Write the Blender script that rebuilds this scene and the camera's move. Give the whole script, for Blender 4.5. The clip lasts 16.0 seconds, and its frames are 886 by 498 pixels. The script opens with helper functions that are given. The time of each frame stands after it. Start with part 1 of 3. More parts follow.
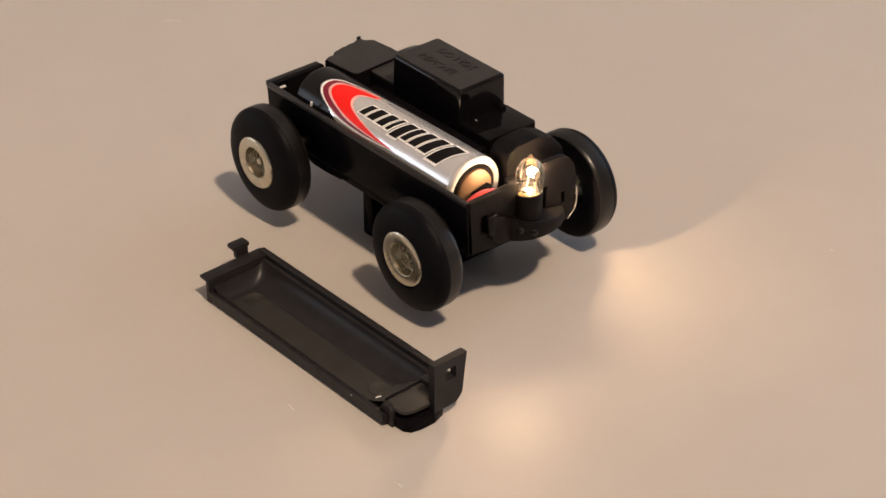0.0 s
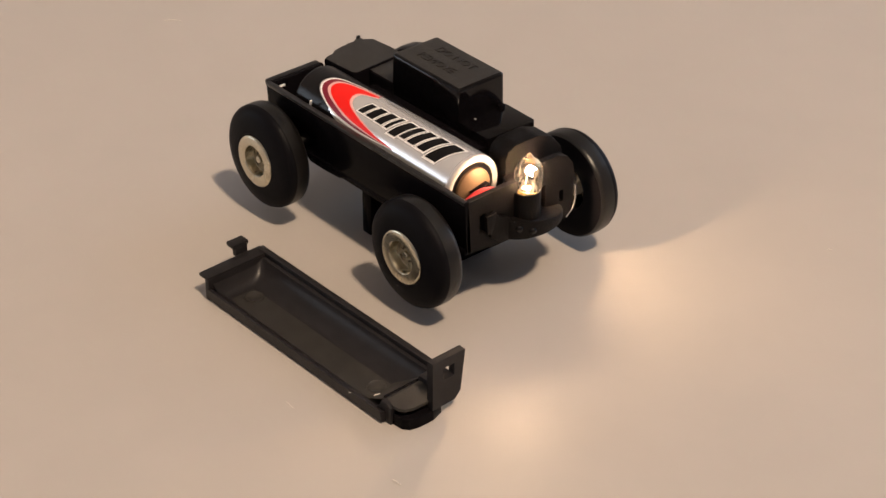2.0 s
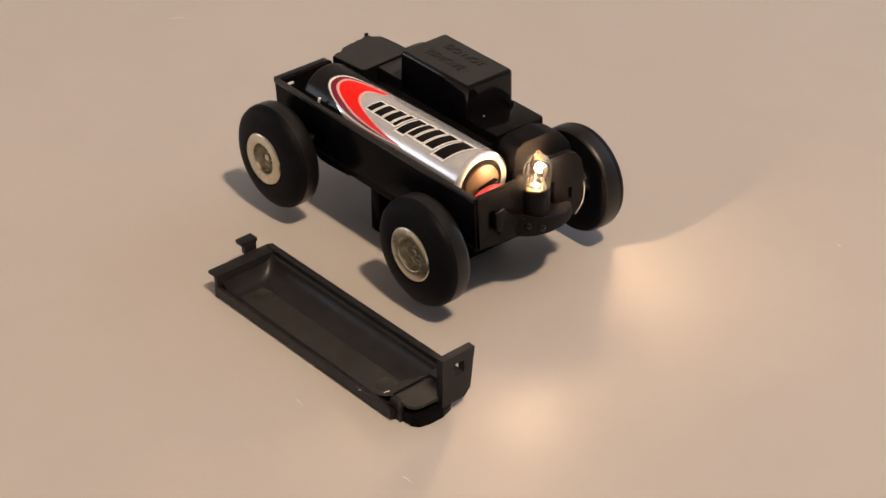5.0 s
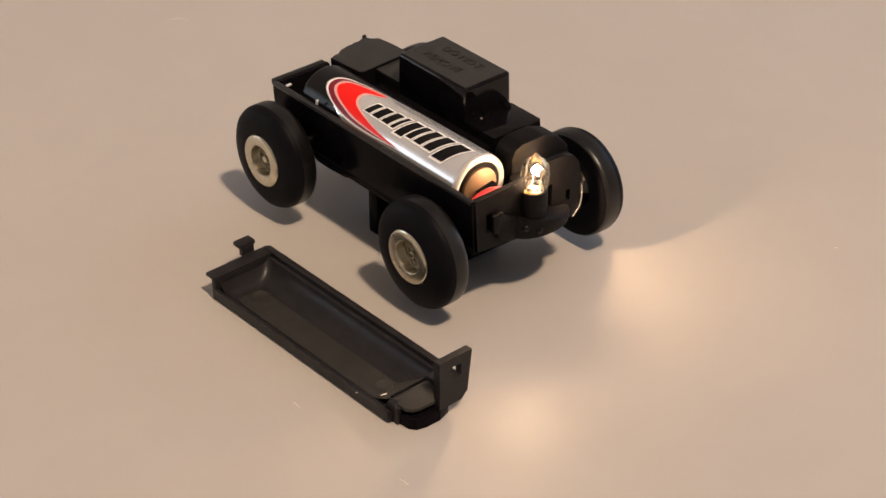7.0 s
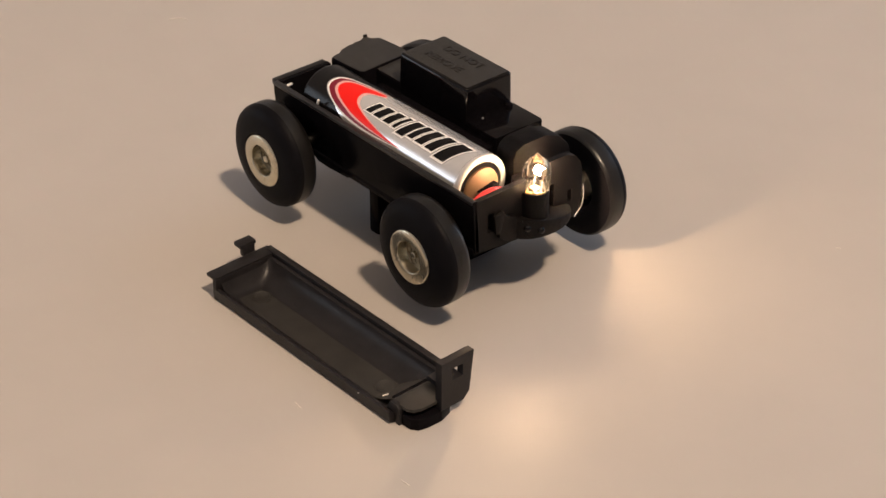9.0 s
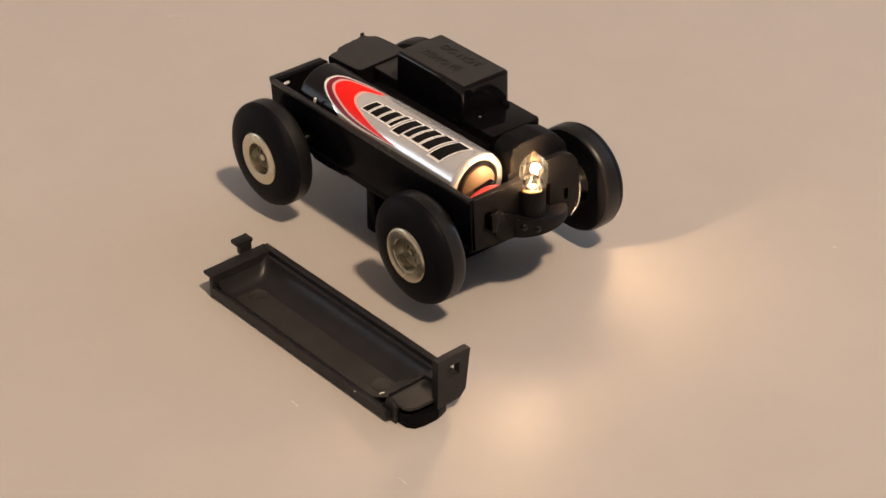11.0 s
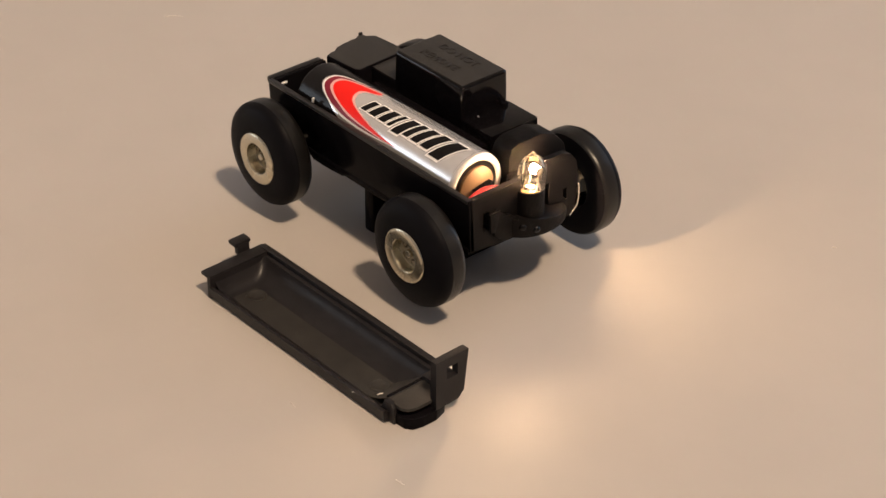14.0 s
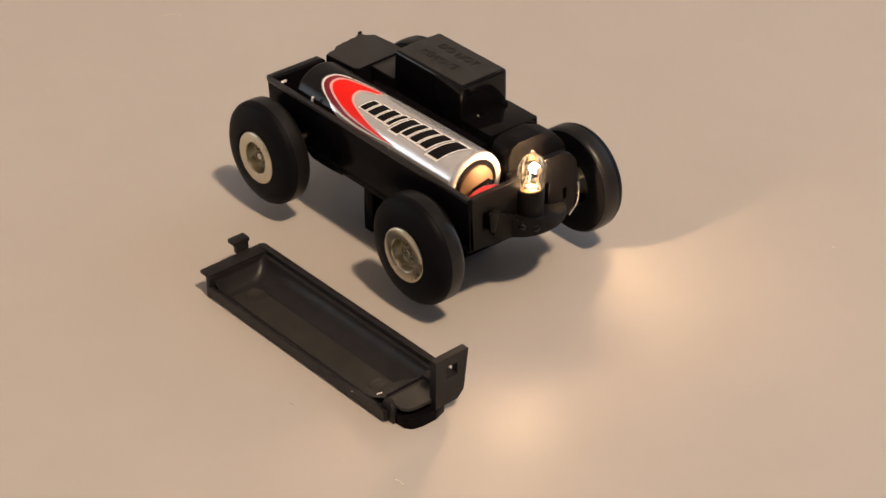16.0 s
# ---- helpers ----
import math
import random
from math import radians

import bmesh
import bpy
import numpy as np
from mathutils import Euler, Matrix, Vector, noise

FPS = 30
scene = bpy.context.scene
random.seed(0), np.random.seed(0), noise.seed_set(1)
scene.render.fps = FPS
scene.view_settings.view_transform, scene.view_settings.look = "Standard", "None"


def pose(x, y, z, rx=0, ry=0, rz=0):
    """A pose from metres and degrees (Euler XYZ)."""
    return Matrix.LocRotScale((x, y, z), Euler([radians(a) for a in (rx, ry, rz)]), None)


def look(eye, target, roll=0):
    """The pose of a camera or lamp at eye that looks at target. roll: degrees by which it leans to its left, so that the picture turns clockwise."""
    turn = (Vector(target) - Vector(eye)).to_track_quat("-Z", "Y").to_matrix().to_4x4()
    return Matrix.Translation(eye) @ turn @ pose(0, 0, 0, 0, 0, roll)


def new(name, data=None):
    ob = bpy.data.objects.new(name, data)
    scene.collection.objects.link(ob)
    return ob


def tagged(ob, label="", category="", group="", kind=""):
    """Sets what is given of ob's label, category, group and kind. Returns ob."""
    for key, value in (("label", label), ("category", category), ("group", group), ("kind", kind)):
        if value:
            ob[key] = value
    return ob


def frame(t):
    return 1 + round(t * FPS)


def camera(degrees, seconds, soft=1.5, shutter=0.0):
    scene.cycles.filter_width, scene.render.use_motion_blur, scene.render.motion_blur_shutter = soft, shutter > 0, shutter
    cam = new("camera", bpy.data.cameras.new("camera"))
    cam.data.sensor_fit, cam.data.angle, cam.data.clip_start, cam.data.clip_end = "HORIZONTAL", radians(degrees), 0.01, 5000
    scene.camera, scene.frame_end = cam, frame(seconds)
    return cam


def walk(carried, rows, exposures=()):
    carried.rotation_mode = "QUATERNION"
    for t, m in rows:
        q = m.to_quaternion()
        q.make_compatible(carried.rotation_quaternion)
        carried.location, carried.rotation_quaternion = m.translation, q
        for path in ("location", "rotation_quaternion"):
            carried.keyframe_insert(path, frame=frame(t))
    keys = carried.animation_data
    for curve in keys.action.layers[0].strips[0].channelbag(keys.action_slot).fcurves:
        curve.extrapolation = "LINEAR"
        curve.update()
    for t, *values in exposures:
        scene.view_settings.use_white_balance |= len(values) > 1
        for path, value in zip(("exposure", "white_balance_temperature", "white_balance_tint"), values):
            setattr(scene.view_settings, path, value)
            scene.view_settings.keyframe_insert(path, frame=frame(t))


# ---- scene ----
cam = camera(23.874, 16.0, soft=1.5, shutter=0.2)
walk(cam, [
    (0.0, look((0.32108, -0.22632, 0.24138), (0.03511, 0.01928, -0.00438), 0.149)),
    (0.5, look((0.32150, -0.22685, 0.24152), (0.03524, 0.01843, -0.00423), 0.120)),
    (1.0, look((0.32133, -0.22714, 0.24122), (0.03491, 0.01822, -0.00425), 0.195)),
    (1.5, look((0.32183, -0.22683, 0.24084), (0.03535, 0.01871, -0.00441), 0.189)),
    (2.0, look((0.32229, -0.22679, 0.24101), (0.03591, 0.01891, -0.00417), 0.230)),
    (2.5, look((0.32326, -0.22813, 0.24132), (0.03653, 0.01738, -0.00366), 0.154)),
    (3.0, look((0.32380, -0.22701, 0.24081), (0.03667, 0.01813, -0.00407), 0.092)),
    (3.5, look((0.32360, -0.22663, 0.24121), (0.03689, 0.01843, -0.00424), 0.084)),
    (4.0, look((0.32290, -0.22771, 0.24083), (0.03601, 0.01724, -0.00452), 0.033)),
    (6.5, look((0.32145, -0.22670, 0.24135), (0.03460, 0.01767, -0.00462), -0.065)),
    (7.0, look((0.32182, -0.22664, 0.24182), (0.03510, 0.01776, -0.00427), 0.026)),
    (7.5, look((0.32199, -0.22661, 0.24181), (0.03542, 0.01799, -0.00425), 0.025)),
    (8.0, look((0.32144, -0.22642, 0.24175), (0.03492, 0.01821, -0.00434), 0.077)),
    (8.5, look((0.32116, -0.22653, 0.24176), (0.03534, 0.01896, -0.00430), 0.295)),
    (9.0, look((0.32040, -0.22709, 0.24163), (0.03448, 0.01802, -0.00469), 0.140)),
    (11.5, look((0.32081, -0.22679, 0.24176), (0.03532, 0.01841, -0.00497), 0.306)),
    (12.0, look((0.32010, -0.22647, 0.24115), (0.03449, 0.01891, -0.00526), 0.384)),
    (12.5, look((0.32053, -0.22632, 0.24154), (0.03480, 0.01880, -0.00499), 0.317)),
    (13.0, look((0.31971, -0.22620, 0.24135), (0.03421, 0.01887, -0.00548), 0.310)),
    (13.5, look((0.32010, -0.22625, 0.24111), (0.03436, 0.01877, -0.00550), 0.292)),
    (14.0, look((0.31990, -0.22595, 0.24133), (0.03457, 0.01928, -0.00555), 0.269)),
    (14.5, look((0.31984, -0.22600, 0.24167), (0.03469, 0.01894, -0.00571), 0.272)),
    (15.0, look((0.31941, -0.22618, 0.24108), (0.03440, 0.01921, -0.00601), 0.333)),
    (15.5, look((0.31963, -0.22578, 0.24159), (0.03453, 0.01932, -0.00568), 0.304)),
    (16.0, look((0.31919, -0.22626, 0.24073), (0.03434, 0.01969, -0.00598), 0.400)),
], exposures=[(0.0, 0.0, 6600, 10), (9.0, 0.0, 6600, 10), (11.5, 0.0, 6760, 10), (16.0, 0.0, 6830, 10)])

K = 0.00107  # one drawing unit in metres


# ---- light ----
world = bpy.data.worlds.new("room_air")
scene.world = world
world.use_nodes = True
world.node_tree.nodes["Background"].inputs[0].default_value = (0.62, 0.74, 1.0, 1)
world.node_tree.nodes["Background"].inputs[1].default_value = 0.1


def lamp(name, kind, m, watts, colour, size=0.1, size_y=None):
    data = bpy.data.lights.new(name, kind)
    data.energy, data.color = watts, colour
    if kind == "AREA":
        data.shape, data.size = ("RECTANGLE", size) if size_y else ("DISK", size)
        if size_y:
            data.size_y = size_y
    else:
        data.shadow_soft_size = size
    ob = new(name, data)
    ob.matrix_world = m
    return ob


lamp("ceiling_light", "AREA", look((1.21, -0.22, 2.13), (-2.2, 0.7, 0)), 63, (1.0, 0.768, 0.560), 0.18)
lamp("window_light", "AREA", look((0.3, 1.86, 0.75), (0.2, 0, 0.2)), 15.5, (0.50, 0.71, 1.0), 1.6, 1.3)
# Unseen low lamp, added to brighten the battery foil and cool the left side.
lamp("low_fill_light", "AREA", look((-1.86, -1.55, 0.42), (0, -1.3, 0.3)), 7.3, (0.80, 0.89, 1.0), 1.1, 0.7)


# ---- materials ----
def material(name, colour, rough=0.5, metal=0.0, spread=0.12, scale=300.0, bump=0.0, bump_scale=1500.0, rough_spread=0.1, coat=0.0, spec=0.5):
    """A surface with two scales of variation in colour and gloss, and fine relief."""
    m = bpy.data.materials.new(name)
    m.use_nodes = True
    t = m.node_tree
    n, link = t.nodes, t.links.new
    p = n["Principled BSDF"]
    p.inputs["Metallic"].default_value = metal
    p.inputs["Coat Weight"].default_value = coat
    p.inputs["Specular IOR Level"].default_value = spec
    co = n.new("ShaderNodeTexCoord")
    big, small = n.new("ShaderNodeTexNoise"), n.new("ShaderNodeTexNoise")
    big.inputs["Scale"].default_value, small.inputs["Scale"].default_value = scale * 0.15, scale
    big.inputs["Detail"].default_value, small.inputs["Detail"].default_value = 4, 6
    for k in (big, small):
        link(co.outputs["Object"], k.inputs["Vector"])
    add = n.new("ShaderNodeMath")
    add.operation = "ADD"
    link(big.outputs["Fac"], add.inputs[0])
    link(small.outputs["Fac"], add.inputs[1])
    span = n.new("ShaderNodeMapRange")
    span.inputs["From Min"].default_value, span.inputs["From Max"].default_value = 0.6, 1.4
    span.inputs["To Min"].default_value, span.inputs["To Max"].default_value = 1 - spread, 1 + spread
    link(add.outputs[0], span.inputs["Value"])
    mul = n.new("ShaderNodeVectorMath")
    mul.operation = "SCALE"
    mul.inputs[0].default_value = colour
    link(span.outputs[0], mul.inputs["Scale"])
    link(mul.outputs[0], p.inputs["Base Color"])
    rr = n.new("ShaderNodeMapRange")
    rr.inputs["From Min"].default_value, rr.inputs["From Max"].default_value = 0.3, 0.7
    rr.inputs["To Min"].default_value, rr.inputs["To Max"].default_value = max(0.02, rough - rough_spread), min(1, rough + rough_spread)
    link(big.outputs["Fac"], rr.inputs["Value"])
    link(rr.outputs[0], p.inputs["Roughness"])
    if bump:
        fine, b = n.new("ShaderNodeTexNoise"), n.new("ShaderNodeBump")
        fine.inputs["Scale"].default_value, fine.inputs["Detail"].default_value = bump_scale, 5
        link(co.outputs["Object"], fine.inputs["Vector"])
        link(fine.outputs["Fac"], b.inputs["Height"])
        b.inputs["Strength"].default_value, b.inputs["Distance"].default_value = bump, 0.0004
        link(b.outputs[0], p.inputs["Normal"])
    return m


def glow(name, colour, strength):
    m = bpy.data.materials.new(name)
    m.use_nodes = True
    p = m.node_tree.nodes["Principled BSDF"]
    p.inputs["Base Color"].default_value = (*colour, 1)
    p.inputs["Emission Color"].default_value, p.inputs["Emission Strength"].default_value = (*colour, 1), strength
    return m


def clear_glass(name, tint=(1, 1, 1), haze=0.0):
    """Thin blown glass: light goes straight through, the skin shines."""
    m = bpy.data.materials.new(name)
    m.use_nodes = True
    t = m.node_tree
    n, link = t.nodes, t.links.new
    n.remove(n["Principled BSDF"])
    see, shine, mix, edge = n.new("ShaderNodeBsdfTransparent"), n.new("ShaderNodeBsdfGlossy"), n.new("ShaderNodeMixShader"), n.new("ShaderNodeFresnel")
    see.inputs[0].default_value = (*tint, 1)
    shine.inputs["Roughness"].default_value = 0.06
    edge.inputs["IOR"].default_value = 1.45
    link(edge.outputs[0], mix.inputs[0])
    link(see.outputs[0], mix.inputs[1])
    link(shine.outputs[0], mix.inputs[2])
    last = mix
    if haze:
        veil, last = n.new("ShaderNodeBsdfTranslucent"), n.new("ShaderNodeMixShader")
        veil.inputs[0].default_value = (*tint, 1)
        last.inputs[0].default_value = haze
        link(mix.outputs[0], last.inputs[1])
        link(veil.outputs[0], last.inputs[2])
    link(last.outputs[0], n["Material Output"].inputs[0])
    return m


M_TABLE = material("warm_grey_laminate", (0.44, 0.405, 0.375), 0.42, spread=0.035, scale=60, bump=0.03, bump_scale=900, rough_spread=0.06)
M_BLACK = material("black_abs_plastic", (0.0048, 0.0042, 0.0052), 0.17, spec=0.035, spread=0.2, scale=400, bump=0.05, bump_scale=2500)
M_GLOSS = material("glossy_black_plastic", (0.004, 0.0034, 0.004), 0.08, spec=0.28, spread=0.2, scale=300, bump=0.02, bump_scale=1500, rough_spread=0.04)
# Matt and paler than the body blacks: the tops' brightness is in the colour.
M_PANEL = material("matt_grained_plastic_lit_tops", (0.022, 0.0195, 0.0175), 0.5, spec=0.5, spread=0.2, scale=500, bump=0.2, bump_scale=5000)
M_NOSE = material("worn_brownish_black_plastic", (0.0046, 0.0037, 0.0037), 0.5, spec=0.13, spread=0.4, scale=350, bump=0.35, bump_scale=3000)
M_SATIN = material("satin_black_plastic", (0.0060, 0.0050, 0.0052), 0.33, spec=0.55, spread=0.2, scale=400, bump=0.12, bump_scale=4000)
# Paler, rougher version of the cover plastic for floor, ramp, tongue and bosses.
M_COVER_PALE = material("paler_black_plastic", (0.029, 0.0265, 0.0245), 0.5, spec=0.25, rough_spread=0.12, spread=0.35, scale=200, bump=0.08, bump_scale=3000)
M_COVER = material("matt_black_plastic", (0.0165, 0.0150, 0.0164), 0.36, spec=0.19, rough_spread=0.08, spread=0.3, scale=250, bump=0.08, bump_scale=3000)
M_RUBBER = material("black_rubber", (0.0056, 0.0054, 0.0070), 0.45, spec=0.05, spread=0.3, scale=350, bump=0.2, bump_scale=2500)
M_TREAD = material("worn_shiny_rubber", (0.0062, 0.0056, 0.0056), 0.34, spec=0.4, spread=0.6, scale=300, bump=0.12, bump_scale=2000)
M_RIM = material("champagne_metal", (0.62, 0.565, 0.44), 0.24, 0.94, spread=0.14, scale=400, bump=0.05)
# Darker copy of the rim metal: shade of the dished centre is painted in.
M_HUB_SHADE = material("shaded_champagne_metal", (0.42, 0.365, 0.26), 0.4, 0.6, spread=0.15, scale=400)
M_RIM_DARK = material("rim_bore_shade_metal", (0.07, 0.058, 0.04), 0.5, 0.3)
M_SILVER = material("silver_foil_label", (0.88, 0.86, 0.86), 0.2, 0.72, spread=0.05, scale=250)
M_BLACK_INK = material("black_label_foil", (0.006, 0.005, 0.0055), 0.28, spread=0.15, spec=0.18)
M_RED = material("red_label_ink", (0.86, 0.012, 0.008), 0.36, spread=0.05, spec=0.3)
M_MAROON = material("maroon_label_ink", (0.20, 0.012, 0.03), 0.36, spread=0.06, spec=0.3)
M_PINK = material("pale_pink_label_ink", (0.78, 0.42, 0.40), 0.38, spread=0.05)
M_WHITE = material("white_label_ink", (0.80, 0.78, 0.77), 0.4, spread=0.03)
M_CAN = material("nickel_battery_can", (0.80, 0.77, 0.75), 0.33, 0.7, spread=0.05)
M_BRASS = material("brass_contact", (0.14, 0.08, 0.042), 0.5, 0.6, spread=0.12)
M_TIN = material("tinned_steel", (0.75, 0.73, 0.70), 0.28, 0.9, spread=0.1)
# Almost white and hardly metallic: the tabs' glint is painted into the colour.
M_TAB = material("tinned_tab_glint", (0.88, 0.86, 0.84), 0.5, 0.15, spread=0.05)
M_WIRE = material("red_wire_insulation", (0.62, 0.03, 0.03), 0.4, spread=0.08)
M_WALL = material("painted_wall", (0.50, 0.51, 0.53), 0.8, spread=0.04, scale=6)
M_CEIL = material("white_ceiling_paint", (0.84, 0.82, 0.79), 0.85, spread=0.03, scale=6)
M_FLOOR = material("brown_floor_boards", (0.22, 0.14, 0.085), 0.5, spread=0.2, scale=8)
M_LINT = material("white_lint", (0.80, 0.76, 0.70), 0.8, spread=0.05)
# The slight haze is put in to imitate the glow around the filament.
M_GLASS = clear_glass("clear_bulb_glass", (1.0, 0.93, 0.82), haze=0.0025)
M_FILAMENT = glow("lit_filament", (1.0, 0.69, 0.42), 1850)
M_BEAD = material("amber_glass_bead", (0.22, 0.14, 0.06), 0.3, spread=0.3)


# ---- mesh helpers (drawing units, scaled by K when linked) ----
def slab(bm, x0, x1, y0, y1, z0, z1, bevel=0.0, taper=0.0, segments=2):
    """A box; taper draws its top in on all sides."""
    d = bmesh.ops.create_cube(bm, size=1)["verts"]
    for v in d:
        up = v.co.z > 0
        s = taper if up else 0
        v.co = Vector((x1 - s if v.co.x > 0 else x0 + s, y1 - s if v.co.y > 0 else y0 + s, z1 if up else z0))
    if bevel:
        es = {e for v in d for e in v.link_edges}
        bmesh.ops.bevel(bm, geom=list(es), offset=bevel, segments=segments, profile=0.6, affect="EDGES")
    return bm


def boxes(*rows, bevel=0.25):
    bm = bmesh.new()
    for r in rows:
        one = slab(bmesh.new(), *r, bevel=bevel)
        me = bpy.data.meshes.new("piece")
        one.to_mesh(me)
        one.free()
        bm.from_mesh(me)
        bpy.data.meshes.remove(me)
    return bm


def prism(points, axis, a, b, bevel=0.0):
    """A flat outline pulled from a to b along an axis. The outline is in the two other axes, in x, y, z order."""
    bm = bmesh.new()

    def at(p, d):
        return {"x": (d, p[0], p[1]), "y": (p[0], d, p[1]), "z": (p[0], p[1], d)}[axis]

    lo, hi = [bm.verts.new(at(p, a)) for p in points], [bm.verts.new(at(p, b)) for p in points]
    bm.faces.new(lo), bm.faces.new(hi[::-1])
    for i in range(len(points)):
        j = (i + 1) % len(points)
        bm.faces.new((lo[j], lo[i], hi[i], hi[j]))
    bmesh.ops.recalc_face_normals(bm, faces=bm.faces)
    if bevel:
        bmesh.ops.bevel(bm, geom=bm.edges[:], offset=bevel, segments=2, profile=0.6, affect="EDGES")
    return bm


def lathe(profile, axis="y", at=(0, 0, 0), steps=64, closed=False):
    """A profile of (along, radius) turned about an axis."""
    bm = bmesh.new()
    rings = []
    for s, r in profile:
        ring = []
        for i in range(steps):
            a = 2 * math.pi * i / steps
            c, d = r * math.cos(a), r * math.sin(a)
            p = {"x": (s, c, d), "y": (c, s, d), "z": (c, d, s)}[axis]
            ring.append(bm.verts.new(Vector(p) + Vector(at)))
        rings.append(ring)
    pairs = list(zip(rings, rings[1:])) + ([(rings[-1], rings[0])] if closed else [])
    for a, b in pairs:
        for i in range(steps):
            j = (i + 1) % steps
            bm.faces.new((a[i], a[j], b[j], b[i]))
    if not closed:
        bm.faces.new(rings[0]), bm.faces.new(rings[-1])
    bmesh.ops.recalc_face_normals(bm, faces=bm.faces)
    return bm


def tube(path, r, steps=10):
    """A round wire along a path of points."""
    bm = bmesh.new()
    pts = [Vector(p) for p in path]
    rings = []
    for i, p in enumerate(pts):
        d = (pts[min(i + 1, len(pts) - 1)] - pts[max(i - 1, 0)]).normalized()
        u = d.orthogonal().normalized() if not rings else (last - d * last.dot(d)).normalized()
        last = u
        w = d.cross(u)
        rings.append([bm.verts.new(p + r * (math.cos(2 * math.pi * k / steps) * u + math.sin(2 * math.pi * k / steps) * w)) for k in range(steps)])
    for a, b in zip(rings, rings[1:]):
        for k in range(steps):
            j = (k + 1) % steps
            bm.faces.new((a[k], a[j], b[j], b[k]))
    bm.faces.new(rings[0]), bm.faces.new(rings[-1])
    bmesh.ops.recalc_face_normals(bm, faces=bm.faces)
    return bm


def glide(points, steps=10):
    """A smooth curve through points (Catmull-Rom)."""
    p = [np.array(q, float) for q in points]
    p = [2 * p[0] - p[1]] + p + [2 * p[-1] - p[-2]]
    out = []
    for i in range(1, len(p) - 2):
        for k in range(steps):
            t = k / steps
            a, b, c, d = p[i - 1:i + 3]
            out.append(0.5 * (2 * b + (c - a) * t + (2 * a - 5 * b + 4 * c - d) * t * t + (3 * b - a - 3 * c + d) * t ** 3))
    return out + [p[-2]]


def plate(ring, holes, x0, x1):
    """An upright plate across x, with an outline and holes in y and z that go through it."""
    bm = bmesh.new()
    loops = [ring] + list(holes)
    for x in (x0, x1):
        edges = []
        for loop in loops:
            vs = [bm.verts.new((x, *p)) for p in loop]
            edges += [bm.edges.new((vs[i], vs[(i + 1) % len(vs)])) for i in range(len(vs))]
        bmesh.ops.triangle_fill(bm, use_beauty=True, edges=edges)
    bm.verts.ensure_lookup_table()
    n = sum(len(p) for p in loops)
    start = 0
    for loop in loops:
        k = len(loop)
        for i in range(k):
            j = (i + 1) % k
            bm.faces.new((bm.verts[start + i], bm.verts[start + j], bm.verts[n + start + j], bm.verts[n + start + i]))
        start += k
    bmesh.ops.recalc_face_normals(bm, faces=bm.faces)
    return bm


def hole(y0, y1, z0, z1):
    return [(y0, z0), (y1, z0), (y1, z1), (y0, z1)]


def thing(name, at, label, category, **more):
    ob = new(name)
    ob.empty_display_size = 0.01
    ob.location = Vector(at) * K
    ob["base"] = [c for c in at]
    return tagged(ob, label, category, **more)


def part(name, bm, mat, parent, label="", smooth=38, shift=True):
    """Links a bmesh as one mesh under a thing or a part; its points are in the place's own drawing units."""
    base = Vector(parent["base"]) if shift else Vector((0, 0, 0))
    for v in bm.verts:
        v.co = (v.co - base) * K
    me = bpy.data.meshes.new(name)
    bm.to_mesh(me)
    bm.free()
    me.materials.append(mat)
    for f in me.polygons:
        f.use_smooth = True
    me.set_sharp_from_angle(angle=radians(smooth))
    ob = new(name, me)
    ob.parent = parent
    ob["base"] = [c for c in base]
    return tagged(ob, label) if label else ob


def solid(name, bm, mat, label, category, kind=""):
    """A thing or a piece of the setting that is one mesh; points in metres."""
    me = bpy.data.meshes.new(name)
    bm.to_mesh(me)
    bm.free()
    me.materials.append(mat)
    ob = new(name, me)
    return tagged(ob, label, category, kind=kind)


# ---- the room and the table ----
def room():
    x0, x1, y0, y1, z0, z1, w = -1.9, 2.1, -2.2, 1.9, -0.74, 2.2, 0.12
    solid("floor", slab(bmesh.new(), x0 - w, x1 + w, y0 - w, y1 + w, z0 - 0.1, z0), M_FLOOR, "brown boarded floor under the table", "floor", "structure")
    solid("ceiling", slab(bmesh.new(), x0 - w, x1 + w, y0 - w, y1 + w, z1, z1 + 0.1), M_CEIL, "plain white painted ceiling", "ceiling", "structure")
    solid("wall_south", slab(bmesh.new(), x0 - w, x1 + w, y0 - w, y0, z0, z1), M_WALL, "plain grey painted wall", "wall", "structure")
    solid("wall_east", slab(bmesh.new(), x1, x1 + w, y0, y1, z0, z1), M_WALL, "plain grey painted wall", "wall", "structure")
    # This wall's low opening is made up to hold the added low lamp.
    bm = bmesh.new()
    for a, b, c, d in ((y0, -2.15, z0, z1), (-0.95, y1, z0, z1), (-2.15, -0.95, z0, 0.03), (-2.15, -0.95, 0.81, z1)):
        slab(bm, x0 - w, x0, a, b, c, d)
    solid("wall_west", bm, M_WALL, "grey painted wall with a low opening for the added lamp", "wall", "structure")
    bm = bmesh.new()
    for a, b, c, d in ((x0 - w, -0.55, z0, z1), (1.15, x1 + w, z0, z1), (-0.55, 1.15, z0, 0.05), (-0.55, 1.15, 1.45, z1)):
        slab(bm, a, b, y1, y1 + w, c, d)
    solid("wall_north", bm, M_WALL, "grey painted wall with a window opening", "wall", "structure")


